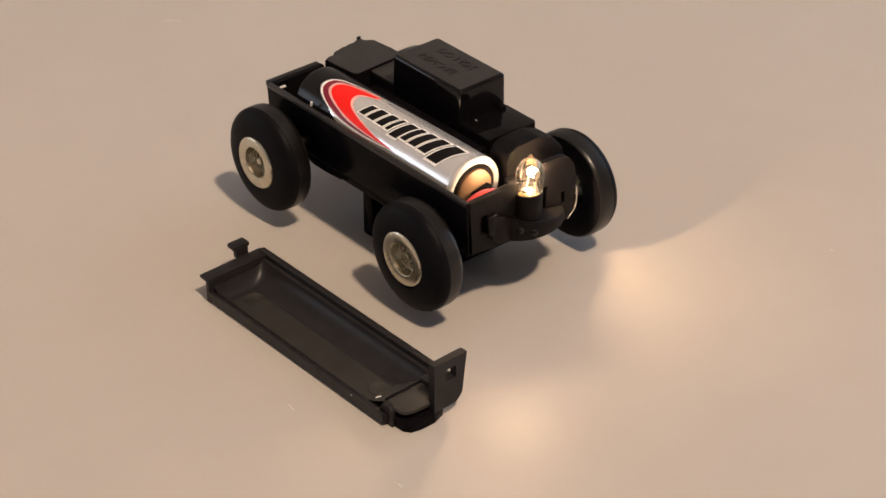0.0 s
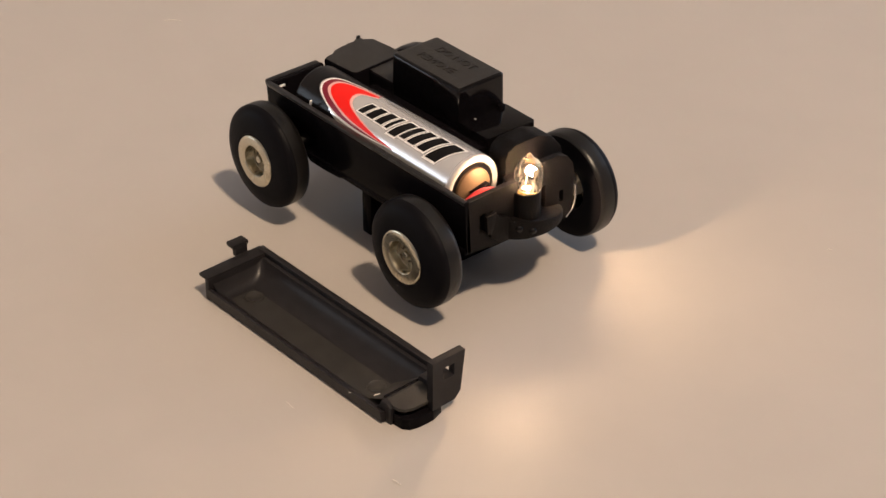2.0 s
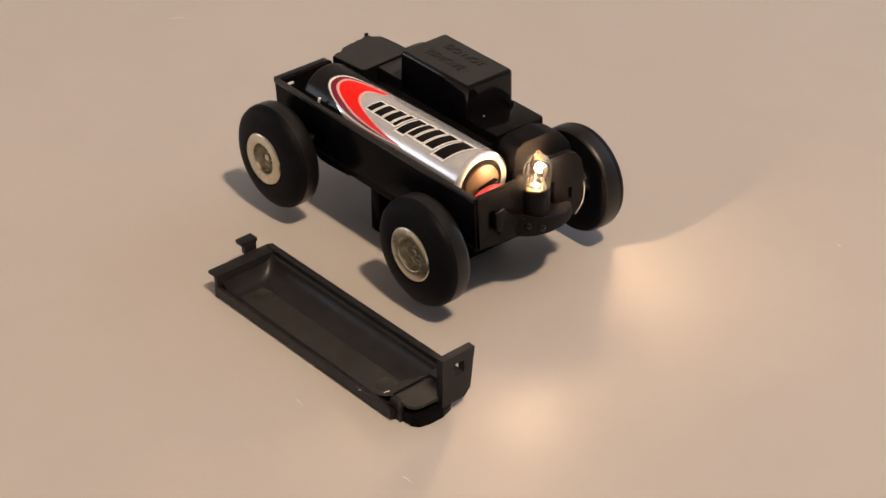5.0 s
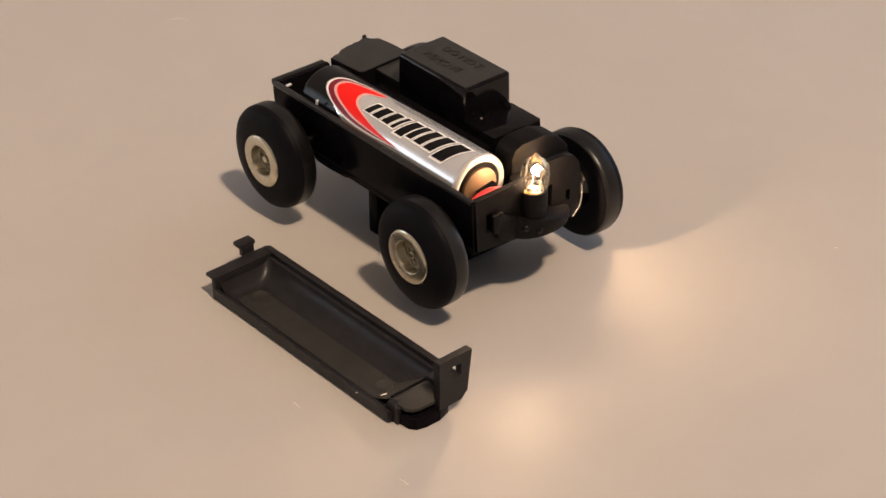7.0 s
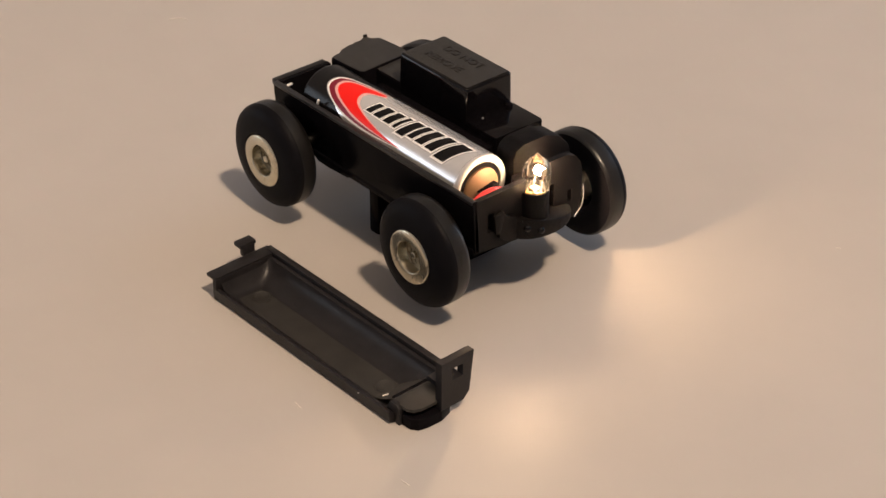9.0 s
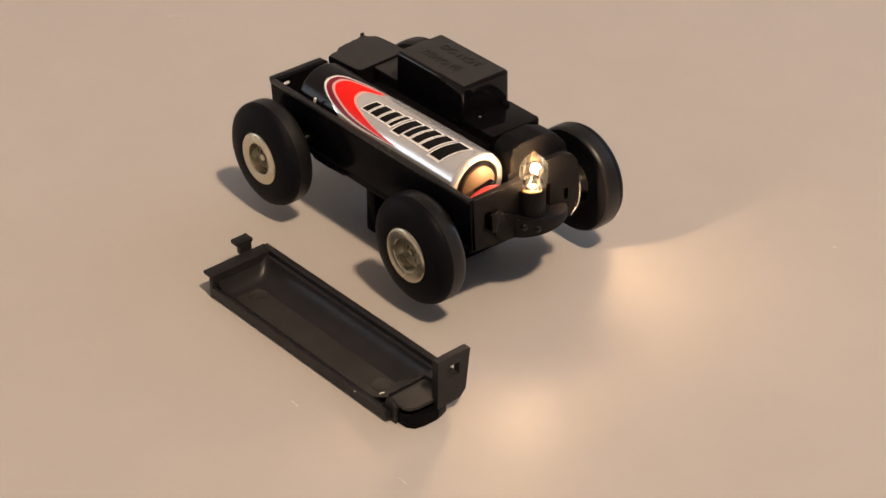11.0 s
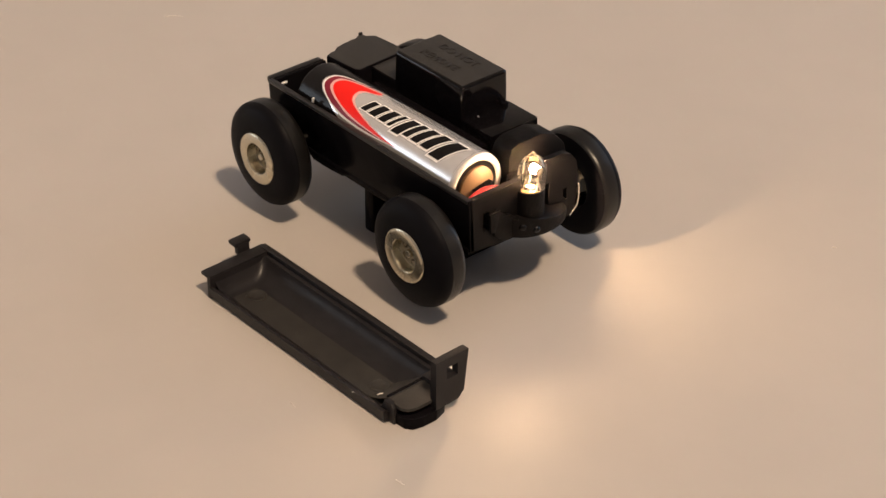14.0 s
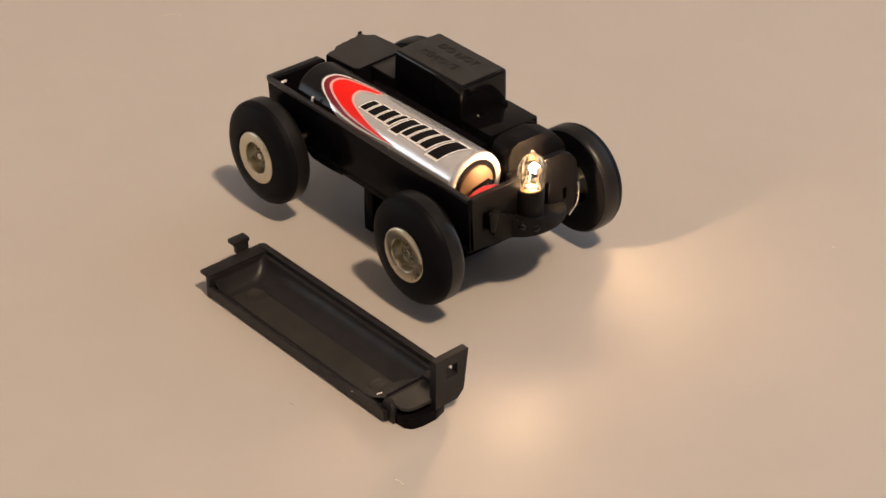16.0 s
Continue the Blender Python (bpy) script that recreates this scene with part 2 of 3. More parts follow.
def table():
    t = thing("table", (0, 0, -740 / 1.07), "wide warm grey laminate table with a smooth top", "table")
    s = 1 / K
    bm = bmesh.new()
    slab(bm, -0.62 * s, 0.62 * s, -0.42 * s, 0.42 * s, -0.028 * s, 0, bevel=0.003 * s)
    part("tabletop", bm, M_TABLE, t)
    for sx in (-0.56, 0.56):
        for sy in (-0.36, 0.36):
            part("leg", slab(bmesh.new(), (sx - 0.025) * s, (sx + 0.025) * s, (sy - 0.025) * s, (sy + 0.025) * s, -0.74 * s, -0.028 * s, bevel=0.002 * s), M_SATIN, t)


room()
table()


# ---- the toy chassis ----
RX, FX, ZA, TR = 6.1, 51.5, 13.9, 10.75   # axles and tyre radius
WHEELS = []


def wheel(chassis, x, side, offset):
    """side -1: on the battery's side, +1: across. The wheel turns about y."""
    y_out = -7.6 if side < 0 else 38.3
    w = lathe([(side * a, r) for a, r in ((-5.6, 0.9), (-5.5, 1.1), (-1.6, 1.1), (-1.5, 0.9))], "y", steps=16)
    hub = part("wheel", w, M_TIN, chassis, "spinning wheel with a fat black tyre", shift=False)
    hub["base"] = [0, 0, 0]
    s = side  # outward along y
    # tyre: outer face at 0, inner face at -5.4, set a little off the axle
    prof = [(0.35, 5.5), (0.30, 6.6), (0.05, 8.3), (-0.35, 9.6), (-0.95, 10.4), (-1.7, 10.75), (-2.2, 10.8),
            (-4.9, 10.65), (-5.3, 10.3), (-5.45, 9.4), (-5.4, 7.0), (-5.2, 5.2), (-4.8, 4.9), (-0.6, 4.9)]
    tyre = lathe([(s * a, r) for a, r in prof], "y", at=(offset, 0, 0.1), steps=72, closed=True)
    part("tyre", tyre, M_RUBBER, hub, "fat black rubber tyre", shift=False)
    worn = [(-1.9, 10.6), (-2.1, 10.795), (-2.9, 10.84), (-4.4, 10.80), (-4.95, 10.70), (-5.33, 10.38), (-5.25, 10.1)]
    part("tread", lathe([(s * a, r) for a, r in worn], "y", at=(offset, 0, 0.1), steps=72, closed=True), M_TREAD, hub, "worn shiny tread band", shift=False)
    rim = [(-1.6, 0.1), (-1.6, 2.95), (-1.4, 3.1), (0.35, 3.22), (0.52, 3.4), (0.58, 5.05), (0.46, 5.3), (0.2, 5.5), (-0.3, 5.62), (-1.4, 5.6), (-1.6, 5.2), (-2.6, 3.0), (-2.6, 0.1)]
    part("rim", lathe([(s * a, q) for a, q in rim], "y", steps=64), M_RIM, hub, "champagne metal rim with a dished centre", shift=False)
    part("hub_shade_disc", lathe([(s * -1.7, 2.98), (s * -1.52, 2.98), (s * -1.45, 2.8), (s * -1.5, 0.1)], "y", steps=40), M_HUB_SHADE, hub, "recessed hub disc, darkened as shade", shift=False)
    # Holes are shallow cups; their inner shade is put into the dark metal.
    for k in range(5):
        a = 2 * math.pi * k / 5 + 0.4
        c = (1.95 * math.cos(a), s * -1.45, 1.95 * math.sin(a))
        part("bore", lathe([(s * -0.3, 0.74), (s * 0.08, 0.74), (s * 0.08, 0.66), (s * -0.02, 0.6), (s * -0.02, 0.05)], "y", at=c, steps=20), M_RIM_DARK, hub, shift=False)
    part("axle_pin", lathe([(s * -1.8, 0.75), (s * -0.6, 0.75), (s * -0.45, 0.6), (s * -0.45, 0.05)], "y", steps=20), M_RIM, hub, shift=False)
    WHEELS.append((hub, Vector((x, y_out, ZA)) - Vector(chassis["base"])))
    return hub


def chassis():
    c = thing("toy_car_chassis", (30, 14, 0), "bare black plastic toy car chassis with a lit bulb", "toy car")
    # battery tray
    side = [(0, 16.2), (0, 26.4), (60.2, 26.4), (60.2, 15.2), (34, 15.2), (23.6, 15.2), (22.4, 14.0), (17, 13.6), (13, 13.6), (11, 14.8)]
    wall = prism(side, "y", 0, 1.1, bevel=0.2)
    for v in wall.verts:
        v.co.y += 0.06 * (26.4 - v.co.z)
    part("tray_side", wall, M_BLACK, c)
    part("tray_rim", boxes((0.2, 60.0, -0.12, 1.0, 25.7, 26.45), bevel=0.2), M_SATIN, c)
    part("tray_back", boxes((0, 1.2, 1.0, 2.6, 15.5, 26.3), (0, 1.2, 4.4, 13.6, 15.5, 26.3), (0, 1.2, 2.5, 4.5, 15.5, 24.4), (0, 1.2, 2.5, 4.5, 25.3, 26.3), bevel=0.18), M_BLACK, c)
    part("tray_floor", boxes((0.4, 59.8, 0.5, 17, 14.6, 16.0)), M_BLACK, c)
    part("tray_inner_side", boxes((3, 58, 15.6, 17.4, 15, 23.0), (13, 46, 15.2, 17.4, 23.0, 25.5)), M_BLACK, c)
    part("tray_front", plate([(0.7, 15.2), (12.8, 14.0), (12.8, 26.2), (0.7, 26.2)], [hole(3.6, 5.1, 18.4, 22.4)], 59.0, 60.2), M_NOSE, c)
    # Added plate keeps bulb light on the brass from showing through the slot.
    part("slot_light_block", boxes((58.2, 58.8, 2.6, 6.4, 16.0, 24.6)), M_BLACK, c)
    part("rear_contact", boxes((1.6, 2.0, 4.5, 11.5, 16, 21.0), bevel=0.06), M_TIN, c, "thin tinned metal contact")
    part("contact_tab", boxes((0.8, 1.5, 2.2, 3.7, 24.85, 25.25), bevel=0.1), M_TAB, c, "contact tab, near white as its glint")
    part("contact_tab", prism([(12.5, 25.8), (12.9, 25.8), (13.4, 27.3), (13.0, 27.4)], "y", 1.0, 1.4, bevel=0.06), M_TAB, c, "contact tab, near white as its glint")
    # gearbox at the rear
    gear = [(2.2, 13.0), (1.5, 14.5), (1.6, 15.5), (0.5, 16.9), (0.3, 18.0), (0.0, 19.2), (0.15, 20.0), (-0.25, 21.0), (-0.1, 22.2),
            (-0.6, 23.2), (-0.65, 24.3), (0.5, 24.6), (1.5, 26.1), (6.6, 26.6), (10.6, 26.6), (11.2, 14.2), (10.4, 13.6)]
    box = part("gearbox", prism(gear, "z", 10.5, 27.95, bevel=0.12), M_BLACK, c, "rounded black gearbox housing")
    # Thin sheet whose paler colour makes the gearbox top look lit.
    lit_outline = [(5.4 + 0.95 * (x - 5.4), 20.0 + 0.955 * (y - 20.0)) for x, y in gear]
    part("gearbox_lit_top", prism(lit_outline, "z", 27.8, 28.1, bevel=0.05), M_PANEL, box, "paler matt top face, painted as lit")
    part("gearbox_lug", boxes((-0.85, -0.35, 23.5, 24.3, 24.0, 28.5), bevel=0.15), M_SATIN, c)
    part("tray_ledge", boxes((-1.15, 0.25, 0.6, 13.3, 25.2, 26.4), bevel=0.2), M_SATIN, c, "thick ledge along the tray's back")
    bed = part("motor_bed", boxes((9.0, 19, 17.4, 28.6, 12, 27.5), bevel=0.3), M_BLACK, c)
    # Same paler sheet, so the bed's top looks lit against its sides.
    part("bed_lit_top", slab(bmesh.new(), 10.4, 18.1, 17.75, 28.2, 27.4, 27.62, bevel=0.08), M_PANEL, bed, "paler matt bed top, painted as lit")
    # motor cover with raised words
    cover = part("motor_cover", slab(bmesh.new(), 18.0, 38.4, 17.3, 29.3, 20, 34.2, bevel=0.75, taper=0.2, segments=3), M_GLOSS, c, "tall glossy black motor cover with raised lettering")
    part("cover_panel", slab(bmesh.new(), 18.8, 37.6, 18.1, 28.5, 33.9, 34.24, bevel=0.1), M_PANEL, cover, "grained top panel")
    for words, x, y in (("DO NOT", 28.0, 24.8), ("REMOVE", 26.9, 20.7)):
        font = bpy.data.curves.new("lettering", "FONT")
        font.body, font.size, font.extrude, font.align_x = words, 2.7 * K, 0.07 * K, "CENTER"
        tmp = new("lettering_shape", font)
        me = bpy.data.meshes.new_from_object(tmp.evaluated_get(bpy.context.evaluated_depsgraph_get()))
        bpy.data.objects.remove(tmp)
        me.materials.append(M_SATIN)
        ob = new("lettering", me)
        ob.parent = cover
        ob.location = (Vector((x, y, 34.26)) - Vector(c["base"])) * K
        ob["base"] = [0, 0, 0]
    part("front_cover", boxes((38.2, 46.9, 17.3, 29.3, 13, 27.55), bevel=0.5), M_GLOSS, c, "lower glossy black cover step")
    part("cover_clip", lathe([(0, 0.75), (0.5, 0.75), (0.7, 0.45), (0.72, 0.05)], "z", at=(39.1, 27.6, 27.5), steps=14), M_BLACK, c)
    # nose
    nose = [(47.0, 16.6), (47.0, 29.0), (55.0, 29.0), (57.4, 28.0), (58.2, 26.0), (58.2, 18.6), (57.4, 18.4), (57.0, 14.2), (55.8, 13.6), (54.4, 14.4), (53.8, 16.6)]
    part("nose_block", prism(nose, "z", 12.6, 24.0, bevel=0.5), M_NOSE, c, "rounded brownish black nose block lit by the bulb")
    dome = [(14.9, 12.8), (14.9, 27.0), (15.6, 28.8), (17.5, 29.6), (23.0, 29.6), (26.6, 28.2), (29.2, 25.2), (30.2, 21.5), (29.4, 14.5), (27, 12.8)]
    part("bulb_hood", prism(dome, "x", 49.5, 54.6, bevel=0.7), M_NOSE, c, "rounded hood behind the bulb")
    front = [(18.6, 13.0), (25.5, 13.0), (26.9, 14.0), (27.7, 16.5), (27.8, 21.8), (27.2, 24.6), (25.8, 26.4), (23.4, 27.4), (18.6, 27.6)]
    part("nose_plate", plate(front, [hole(19.3, 20.4, 15.8, 22.4), hole(24.0, 25.0, 17.0, 19.5)], 58.6, 59.8), M_NOSE, c, "slotted black nose plate")
    part("bulb_holder", lathe([(15.6, 1.6), (16.0, 2.6), (16.8, 2.85), (23.2, 2.85), (23.85, 2.8), (24.0, 2.65), (23.85, 2.45), (20, 2.35)], "z", at=(60.3, 14.9, 0), steps=36), M_NOSE, c, "black tubular bulb socket")
    arc = [(59.2 + 4.8 * math.cos(a), 17.0 + 7.4 * math.sin(a)) for a in np.linspace(-1.45, 1.45, 17)]
    lip = prism([(57.5, 9.0)] + arc + [(57.5, 25.4)], "z", 14.8, 19.1, bevel=0.7)
    for v in lip.verts:
        if v.co.z > 17:
            v.co.z -= 0.2 * max(0, v.co.y - 12)
    part("bumper", lip, M_NOSE, c, "rounded black bumper lip")
    brace = [(5.8, 17.0), (5.6, 21.8), (6.6, 22.4), (7.6, 21.2), (8.4, 20.7), (9.9, 20.1), (11.2, 18.9), (12.1, 17.4), (12.1, 15.2), (8.5, 15.0)]
    part("bracket", prism(brace, "x", 59.9, 61.0, bevel=0.2), M_NOSE, c, "bent bracket beside the slot")
    part("bracket_tab", prism([(4.7, 18.2), (4.4, 22.2), (6.8, 22.5), (6.7, 21.2), (5.9, 18.0)], "x", 60.7, 61.3, bevel=0.18), M_NOSE, c)
    for x, y, z in ((62.3, 11.75, 17.3), (63.4, 14.05, 16.5)):
        part("screw", lathe([(-1.2, 0.8), (-0.1, 0.82), (0.35, 0.66), (0.6, 0.36), (0.68, 0.05)], "x", at=(x, y, z), steps=16), M_GLOSS, c, "small shiny black screw")
    # Added tin wire stands in for the highlight along the nose plate's edge.
    part("edge_highlight", tube(glide([(59.9, 27.9, 19.4), (60.0, 28.0, 17.3), (59.95, 27.6, 14.8), (59.8, 26.0, 12.9)], 6), 0.17), M_TIN, c, "tin wire for the bright edge of the nose plate")
    # what carries it: the deck below and the post it stands on
    part("lower_deck", boxes((3, 55, 11, 27, 9.5, 15.2), bevel=0.5), M_BLACK, c)
    part("stand_post", boxes((22.6, 25.4, 5.8, 22, 0.0, 15.0), (25, 44, 9, 22, 0.0, 10.0), bevel=0.5), M_BLACK, c)
    for x in (RX, FX):
        part("axle", tube([(x, -6.0, ZA), (x, 36, ZA)], 1.0, 14), M_TIN, c)
    # bulb
    g = [(24.0, 2.35), (24.8, 2.6), (26.6, 2.8), (28.4, 2.55), (29.7, 1.7), (30.4, 0.7), (30.9, 0.45), (31.2, 0.1)]
    b = part("bulb", lathe(g, "z", at=(60.3, 15.5, 0), steps=32), M_GLASS, c, "small clear glass bulb, lit")
    b.visible_shadow = False
    # Drawn much thicker than a wire to imitate the filament's glare.
    part("filament", lathe([(-0.77, 0.3), (-0.75, 0.82), (0.75, 0.82), (0.77, 0.3)], "x", at=(60.3, 16.3, 27.0), steps=12), M_FILAMENT, b, "white-hot filament")
    part("glass_bead", lathe([(21.9, 2.1), (22.9, 2.1), (23.5, 1.7), (24.0, 0.9), (24.1, 0.2)], "z", at=(60.3, 15.0, 0), steps=20), M_BEAD, b)
    # Discs added to stop the filament's light along x.
    for x in (-0.86, 0.86):
        part("filament_light_block", lathe([(x - 0.03, 0.3), (x - 0.03, 0.86), (x + 0.03, 0.86), (x + 0.03, 0.3)], "x", at=(60.3, 16.3, 27.0), steps=12), M_TIN, b)
    for x in (59.3, 61.3):
        part("lead", tube([(x, 15.5, 24), (x, 16.3, 26.9)], 0.12, 6), M_TIN, b)
    # wires
    part("wire", tube(glide([(57.0, 1.9, 20), (57.5, 2.2, 23.4), (57.6, 3.2, 24.7), (57.6, 4.8, 25.2), (57.6, 6.4, 25.3), (57.6, 7.9, 25.0), (57.5, 9.5, 24.3), (57.0, 11.4, 22.0)], 8), 0.6), M_WIRE, c, "red insulated wire")
    for x in (RX, FX):
        for s in (-1, 1):
            wheel(c, x, s, 0.35 if s < 0 else 0.6)
    return c


CHASSIS = chassis()


# ---- the battery ----
def battery():
    yc, zc, r, x0, x1 = 8.0, 23.45, 6.45, 6.5, 53.2
    b = thing("battery", (30, yc, zc - r), "single-cell battery, silver label with red swoosh, in the chassis tray", "battery")
    body = part("casing", lathe([(x0 - 1.2, 0.1), (x0 - 1.2, 2.6), (x0, 2.7), (x0, r - 0.5), (x0 + 0.4, r - 0.1), (x0 + 0.9, r), (x1 - 0.7, r), (x1, r - 0.5), (x1 - 0.2, 5.6)], "x", at=(0, yc, zc), steps=72), M_BLACK_INK, b, "black battery casing")

    def on(x, a, lift):
        a = radians(a)
        return (x, yc - (r + lift) * math.sin(a), zc + (r + lift) * math.cos(a))

    def band(one, two, lift, across=4):
        """A label area between two curves of (x, angle), laid on the casing."""
        bm = bmesh.new()
        rows = []
        for p, q in zip(one, two):
            rows.append([bm.verts.new(on(*(np.array(p) * (1 - k / across) + np.array(q) * k / across), lift)) for k in range(across + 1)])
        for u, v in zip(rows, rows[1:]):
            for k in range(across):
                bm.faces.new((u[k], u[k + 1], v[k + 1], v[k]))
        bmesh.ops.recalc_face_normals(bm, faces=bm.faces)
        return bm

    def curve(pts, n=60):
        g = glide(pts, 12)
        return [g[round(i * (len(g) - 1) / (n - 1))] for i in range(n)]

    edge = curve([(46, -38), (30, -26), (19.9, -15), (17.1, -10), (14.3, -4), (12.3, 6), (11.4, 22), (11.9, 34), (13.5, 45), (16.4, 56), (19.1, 68), (24, 84), (28, 110)])
    right = [(x1 - 0.75, -60 + 175 * i / 59) for i in range(60)]
    part("foil", band(edge, right, 0.04, 16), M_SILVER, b, "brushed silver foil label")
    # swoosh, from its outer edge inwards
    tail = (37.2, 63)
    c1 = curve([(24.5, -20), (19.9, -14), (17.1, -9), (14.4, -3.5), (12.5, 7), (11.7, 22), (12.2, 34), (13.9, 45), (16.8, 56), (20.2, 65), (25.5, 69), (31, 67.5), tail])
    c2 = curve([(24.5, -19), (20.0, -12.5), (17.4, -7.5), (14.8, -1.5), (12.9, 8), (12.2, 22), (12.7, 34), (14.5, 45), (17.3, 55), (20.9, 62), (25.8, 65.3), (31, 65), tail])
    c3 = curve([(24.3, -16), (20.5, -10.5), (18.0, -5.5), (15.8, 0), (14.1, 8), (13.6, 20), (14.1, 31), (16.0, 41), (18.9, 50), (22.2, 58), (27, 62), (32, 63.5), tail])
    c4 = curve([(24.0, -12.5), (21.1, -8), (18.4, -3), (16.0, 2.5), (14.7, 11), (14.3, 22), (15.2, 32), (16.9, 40), (19.8, 49), (23.3, 56), (28.1, 60.5), (33, 62.5), tail])
    c5 = curve([(24.6, -10), (23.9, -5.5), (23.1, -2), (21.7, 2.5), (20.6, 9), (20.3, 17), (20.6, 27), (21.6, 35), (23.2, 41), (25.4, 47), (28.7, 54), (32.5, 59.5), tail])
    c6 = curve([(25.0, -9.8), (24.6, -5), (23.8, -1.2), (22.4, 3.3), (21.4, 9.5), (21.1, 17), (21.4, 26.5), (22.3, 34), (23.9, 40), (26, 46), (29.2, 53), (32.8, 59), tail])
    for name, u, v, m in (("swoosh_edge", c1, c2, M_WHITE), ("swoosh_shade", c2, c3, M_MAROON), ("swoosh_line", c3, c4, M_PINK), ("swoosh", c4, c5, M_RED), ("swoosh_rim", c5, c6, M_PINK)):
        part(name, band(u, v, 0.07), m, b)
    # word mark as plain slanted blocks, dark with pale borders
    x = 24.1
    for k, w in enumerate((1.6, 2.1, 2.0, 1.0, 2.2, 1.6, 2.1, 2.3, 3.0)):
        a0, a1 = 12.5 - 15.5 * k / 8, 36 + 3 * k / 8 + (5 if k in (4, 8) else 0)
        lean = 0.062 * (a1 - a0)

        def block(u0, u1, q0, q1, lift):
            """A slanted patch; q runs from the foot (0) to the head (1)."""
            rows = [(lean * q, a1 + (a0 - a1) * q) for q in np.linspace(q0, q1, 7)]
            return band([(x + u0 + d, a) for d, a in rows], [(x + u1 + d, a) for d, a in rows], lift, 3)

        part("mark_border", block(-0.3, w + 0.3, -0.09, 1.09, 0.10), M_WHITE, b)
        part("mark", block(0, w, 0, 1, 0.13), M_BLACK_INK, b)
        x += w + 0.72
    # front end
    part("end_ring", lathe([(x1 - 0.75, r + 0.03), (x1 - 0.25, r - 0.05), (x1 + 0.05, r - 0.45), (x1 + 0.1, r - 0.9), (x1 - 0.1, r - 1.4), (x1 - 0.6, r - 1.5), (x1 - 0.6, r - 1.6)], "x", at=(0, yc, zc), steps=64), M_CAN, b, "bright rolled metal end ring")
    # Black disc draws the dark gap between end ring and terminal.
    part("gap_disc", lathe([(x1 - 0.9, 4.95), (x1 - 0.45, 4.95), (x1 - 0.45, 0.1)], "x", at=(0, yc, zc), steps=48), M_BLACK_INK, b, "black disc filling the dark gap around the terminal")
    part("terminal", lathe([(x1 - 0.6, 4.1), (x1 + 0.25, 4.0), (x1 + 0.4, 3.8), (x1 + 0.35, 0.1)], "x", at=(0, yc, zc), steps=48), M_BRASS, b, "round brass-coloured end terminal")
    return b


battery()
part("front_contact", boxes((54.9, 55.3, 4.6, 11.2, 15.5, 23.2), (55.2, 58.8, 6.5, 9.5, 17.5, 17.9), bevel=0.08), M_BRASS, CHASSIS, "thin brass contact strip")
# Black strip in place of the shadow slit across the terminal.
part("slit_shade", prism([(6.5, 23.3), (10.7, 24.2), (10.6, 23.4), (7.4, 22.8)], "x", 53.7, 54.9, bevel=0.08), M_BLACK, CHASSIS, "black strip for the shaded slit above the contact")


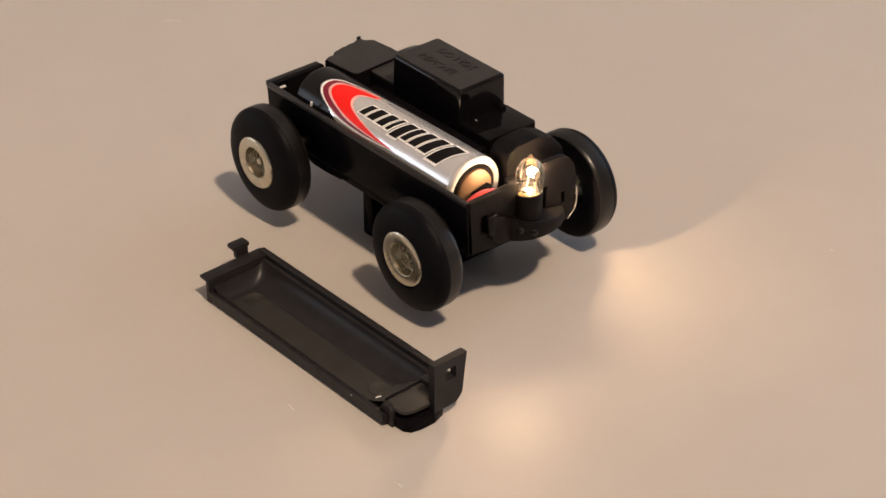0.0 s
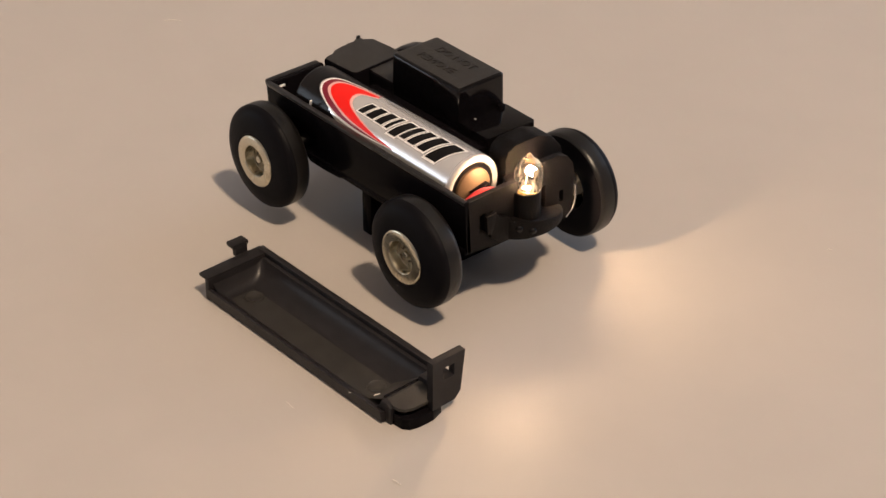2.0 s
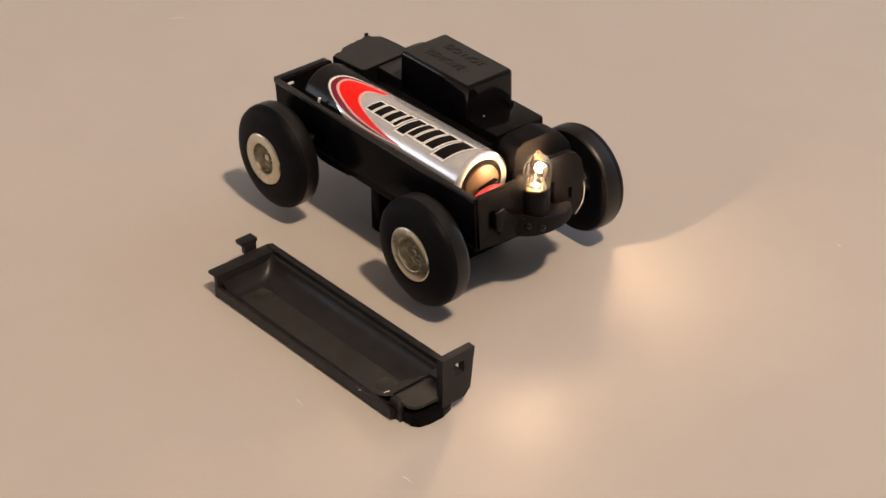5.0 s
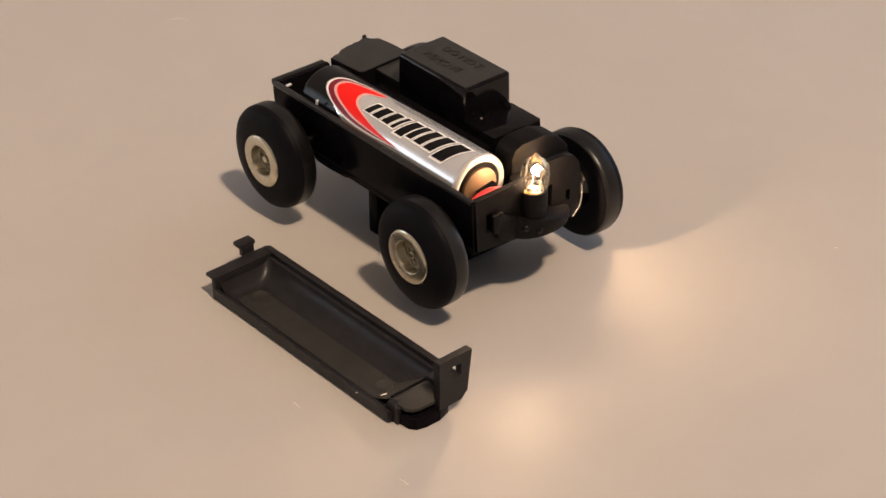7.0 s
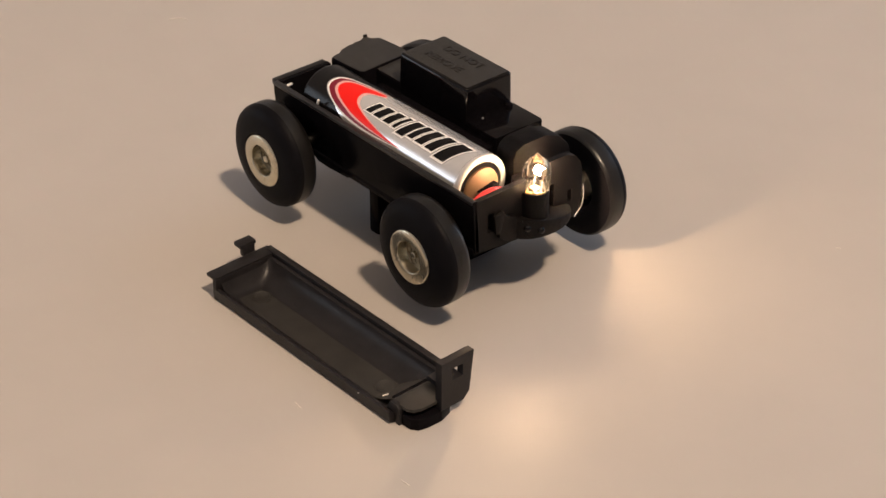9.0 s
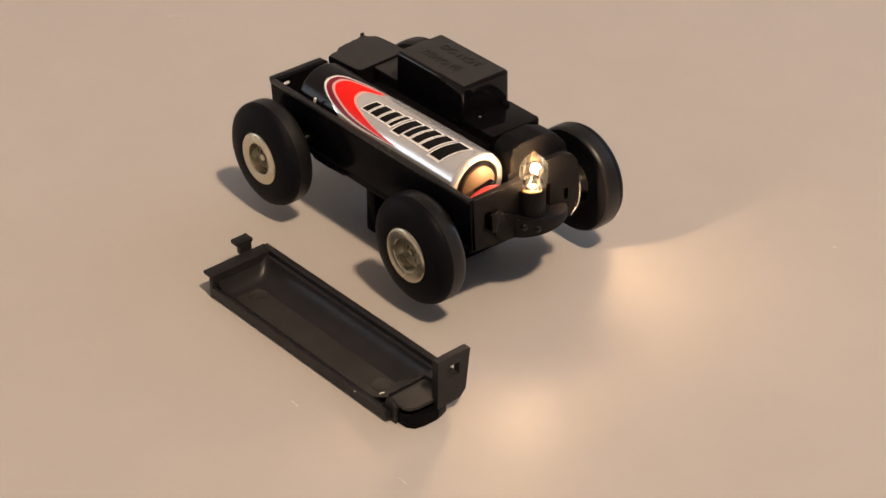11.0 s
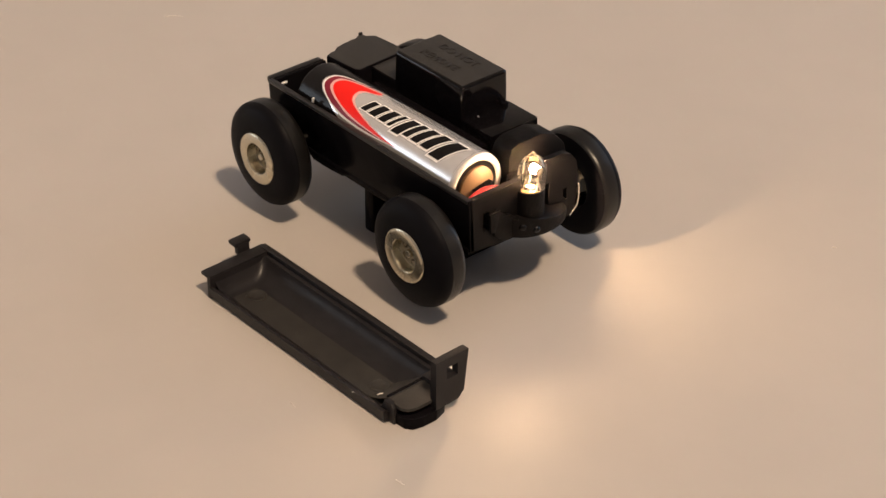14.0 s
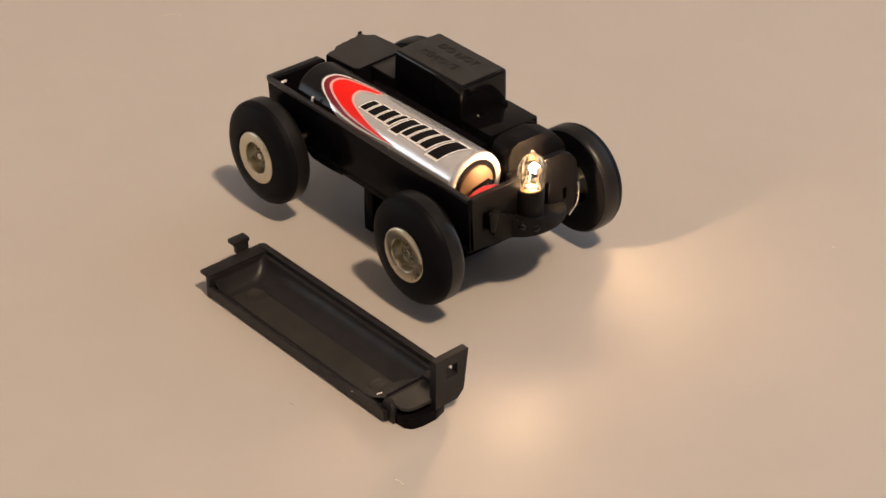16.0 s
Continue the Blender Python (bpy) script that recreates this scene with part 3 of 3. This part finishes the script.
# ---- the loose battery cover ----
def battery_cover():
    # local frame: u along its length, v across, turned a little on the table
    base, turn = (20.35, -31.4), 0.017
    c = thing("battery_cover", (base[0], base[1], 0), "loose black plastic battery cover with latch, lying open side up", "battery cover")
    c.rotation_euler = (0, 0, turn)

    def piece(name, bm, label="", mat=M_COVER):
        bmesh.ops.translate(bm, verts=bm.verts, vec=(base[0], base[1], 0))
        return part(name, bm, mat, c, label)

    # trough: a thin shell with a low near wall, a flat floor and a curved far wall
    prof = [(-0.2, 2.6), (0.25, 2.35), (1.2, 1.35), (1.9, 0.78), (2.4, 0.75)]
    prof += [(7.5 + 4.8 * math.sin(a), 0.75 + 4.0 * (1 - math.cos(a))) for a in np.linspace(0, 1.42, 12)]
    back = [(13.9, 4.5), (13.9, 0.0), (0.35, 0.0), (-0.55, 0.5), (-0.7, 2.6)]
    piece("trough", prism(prof + back, "x", 2.6, 53.5, bevel=0.0), "dark trough with a curved wall")
    # Paler sheet over the flat of the trough.
    piece("pale_floor", prism([(2.0, 0.7), (2.0, 0.79), (7.7, 0.79), (7.7, 0.7)], "x", 6.0, 51.5), "paler trough floor panel", M_COVER_PALE)
    piece("rim", boxes((0.6, 55.2, 12.9, 14.3, 4.2, 5.3), bevel=0.2))
    piece("end_wall", prism([(-0.6, 0.1), (-0.6, 4.6), (13.9, 4.6), (13.9, 0.1)], "x", 1.9, 3.0, bevel=0.2))
    piece("flange", boxes((0.0, 2.9, -0.6, 13.9, 4.4, 5.1), bevel=0.25))
    piece("hook", boxes((-1.4, -0.2, 8.4, 11.2, 4.5, 6.6), (-2.6, -0.3, 7.9, 11.6, 6.3, 7.2), (-0.6, 1.2, 8.4, 11.2, 4.4, 5.0), bevel=0.25), "small hooked tongue")
    # the front end stands clear of the table: a half-round tongue, an arm and the latch plate
    half = [(52.6, 1.6), (54.5, 1.1), (56.2, 1.2), (57.2, 1.9), (57.7, 3.2), (57.9, 6.0), (57.5, 11.0), (52.6, 11.2)]
    # The paler colour carries the tongue's lit look.
    piece("tongue", prism(half, "z", 3.4, 4.1, bevel=0.15), "half-round tongue at the latch end", M_COVER_PALE)
    # Black block in place of the shadow under and before the tongue.
    tongue_shade = [(51.0, 1.6), (54.5, 1.0), (57.0, 1.2), (58.2, 2.1), (58.7, 4.0), (58.8, 7.0), (58.0, 9.6), (51.0, 9.6)]
    piece("tongue_shade", prism(tongue_shade, "z", 0.0, 2.3, bevel=0.15), "black block standing in for shade under the tongue", M_BLACK)
    # Black filler darkens the hollow between that block and the tongue.
    cavity_shade = [(51.0, 2.2), (54.0, 1.8), (55.8, 2.0), (56.7, 2.8), (57.1, 4.2), (57.2, 6.4), (57.0, 12.6), (51.0, 12.6)]
    piece("cavity_shade", prism(cavity_shade, "z", 2.2, 3.45, bevel=0.1), mat=M_BLACK)
    ramp = bmesh.new()
    rows = []
    for i in range(9):
        q = i / 8
        rows.append([ramp.verts.new((46.6 + 6.15 * q, 1.9 + 9.6 * k / 10, 0.81 + 3.31 * q ** 1.25)) for k in range(11)])
    for a, b in zip(rows, rows[1:]):
        for k in range(10):
            ramp.faces.new((a[k], b[k], b[k + 1], a[k + 1]))
    piece("front_ramp", ramp, mat=M_COVER_PALE)
    # rounded hollow where the trough meets the end wall at the hook
    bowl = bmesh.new()
    ys, zs = [q[0] for q in prof], [q[1] for q in prof]
    rows = []
    for i in range(15):
        x = 2.9 + 5.0 * i / 14
        rise = 3.5 * (1 - i / 14) ** 2.6
        rows.append([bowl.verts.new((x, y, min(4.4, (np.interp(y, ys, zs) ** 3 + rise ** 3) ** (1 / 3) + 0.03))) for y in np.linspace(0.5, 12.3, 25)])
    for a, b in zip(rows, rows[1:]):
        for k in range(24):
            bowl.faces.new((a[k], b[k], b[k + 1], a[k + 1]))
    piece("end_hollow", bowl)
    for x, y in ((8.4, 6.0), (45.4, 5.4)):
        piece("boss", lathe([(0.7, 2.0), (0.92, 1.92), (0.96, 1.7), (0.83, 1.5), (0.81, 0.05)], "z", at=(x, y, 0), steps=28), mat=M_COVER_PALE)
    # latch plate with a square hole
    y0, y1, h0, h1 = 6.7, 14.2, 2.4, 12.3
    a, b, d, e = 9.1, 11.7, 7.9, 10.4
    ring = [(y0, h0), (y1 - 2.4, h0 + 0.1), (y1 - 1.0, h0 + 1.5), (y1, h1 - 0.1), (y1 - 0.5, h1), (y0, h1)]
    piece("latch_plate", plate(ring, [hole(a, b, d, e)], 57.5, 59.0), "upright latch plate with a square hole")
    piece("latch_arm", boxes((52.0, 58.4, 9.4, 13.6, 3.6, 5.0), bevel=0.2))
    piece("corner_post", prism([(45.5, 0.3), (53.2, 0.0), (54.9, 0.0), (54.9, 3.4), (54.2, 4.1), (52.4, 4.1), (51.6, 2.4), (50.0, 1.2), (45.5, 0.9)], "y", 0.5, 1.7, bevel=0.12))
    return c


battery_cover()


# ---- lint on the table ----
def lint(x, y, turn, size, z=0.0, r=0.075, on="tabletop"):
    rng = random.Random(int(x * 7 + y))
    bm = bmesh.new()
    pts = [(size * (k / 5 - 0.5), 0.05 * size * rng.uniform(-1, 1), 0.1 + 0.05 * rng.random()) for k in range(6)]
    tmp = tube(glide(pts, 4), r, 6)
    t = thing("lint", (x, y, z), "tiny pale fibre of lint on the " + on, "lint", group="lint on the " + on)
    bm.free()
    bmesh.ops.translate(tmp, verts=tmp.verts, vec=(x, y, z))
    part("fibre", tmp, M_LINT, t)
    t.rotation_euler = (0, 0, radians(turn))


for row in ((-79.3, 28.8, 62, 3.0), (-77.6, 30.4, 20, 1.2), (59.2, -39.9, -5, 2.0, 0.0, 0.05), (88.0, -39.1, 5, 2.0), (87.6, 71.9, 30, 0.8)):
    lint(*row)
for row in ((68.2, -27.3, 75, 1.1, 1.3, 0.1, "battery cover"), (65.9, -31.6, 40, 0.35, 2.5, 0.055, "battery cover"), (39.6, 20.5, 20, 0.3, 27.5, 0.07, "chassis")):
    lint(*row)


# ---- the wheels spin in the air ----
def motions():
    for i, (w, at) in enumerate(WHEELS):
        rows = [(k / FPS, pose(at.x * K, at.y * K, at.z * K, 0, (40 * i + 77 * k) % 360, 0)) for k in range(0, 16 * FPS + 1)]
        walk(w, rows)


motions()
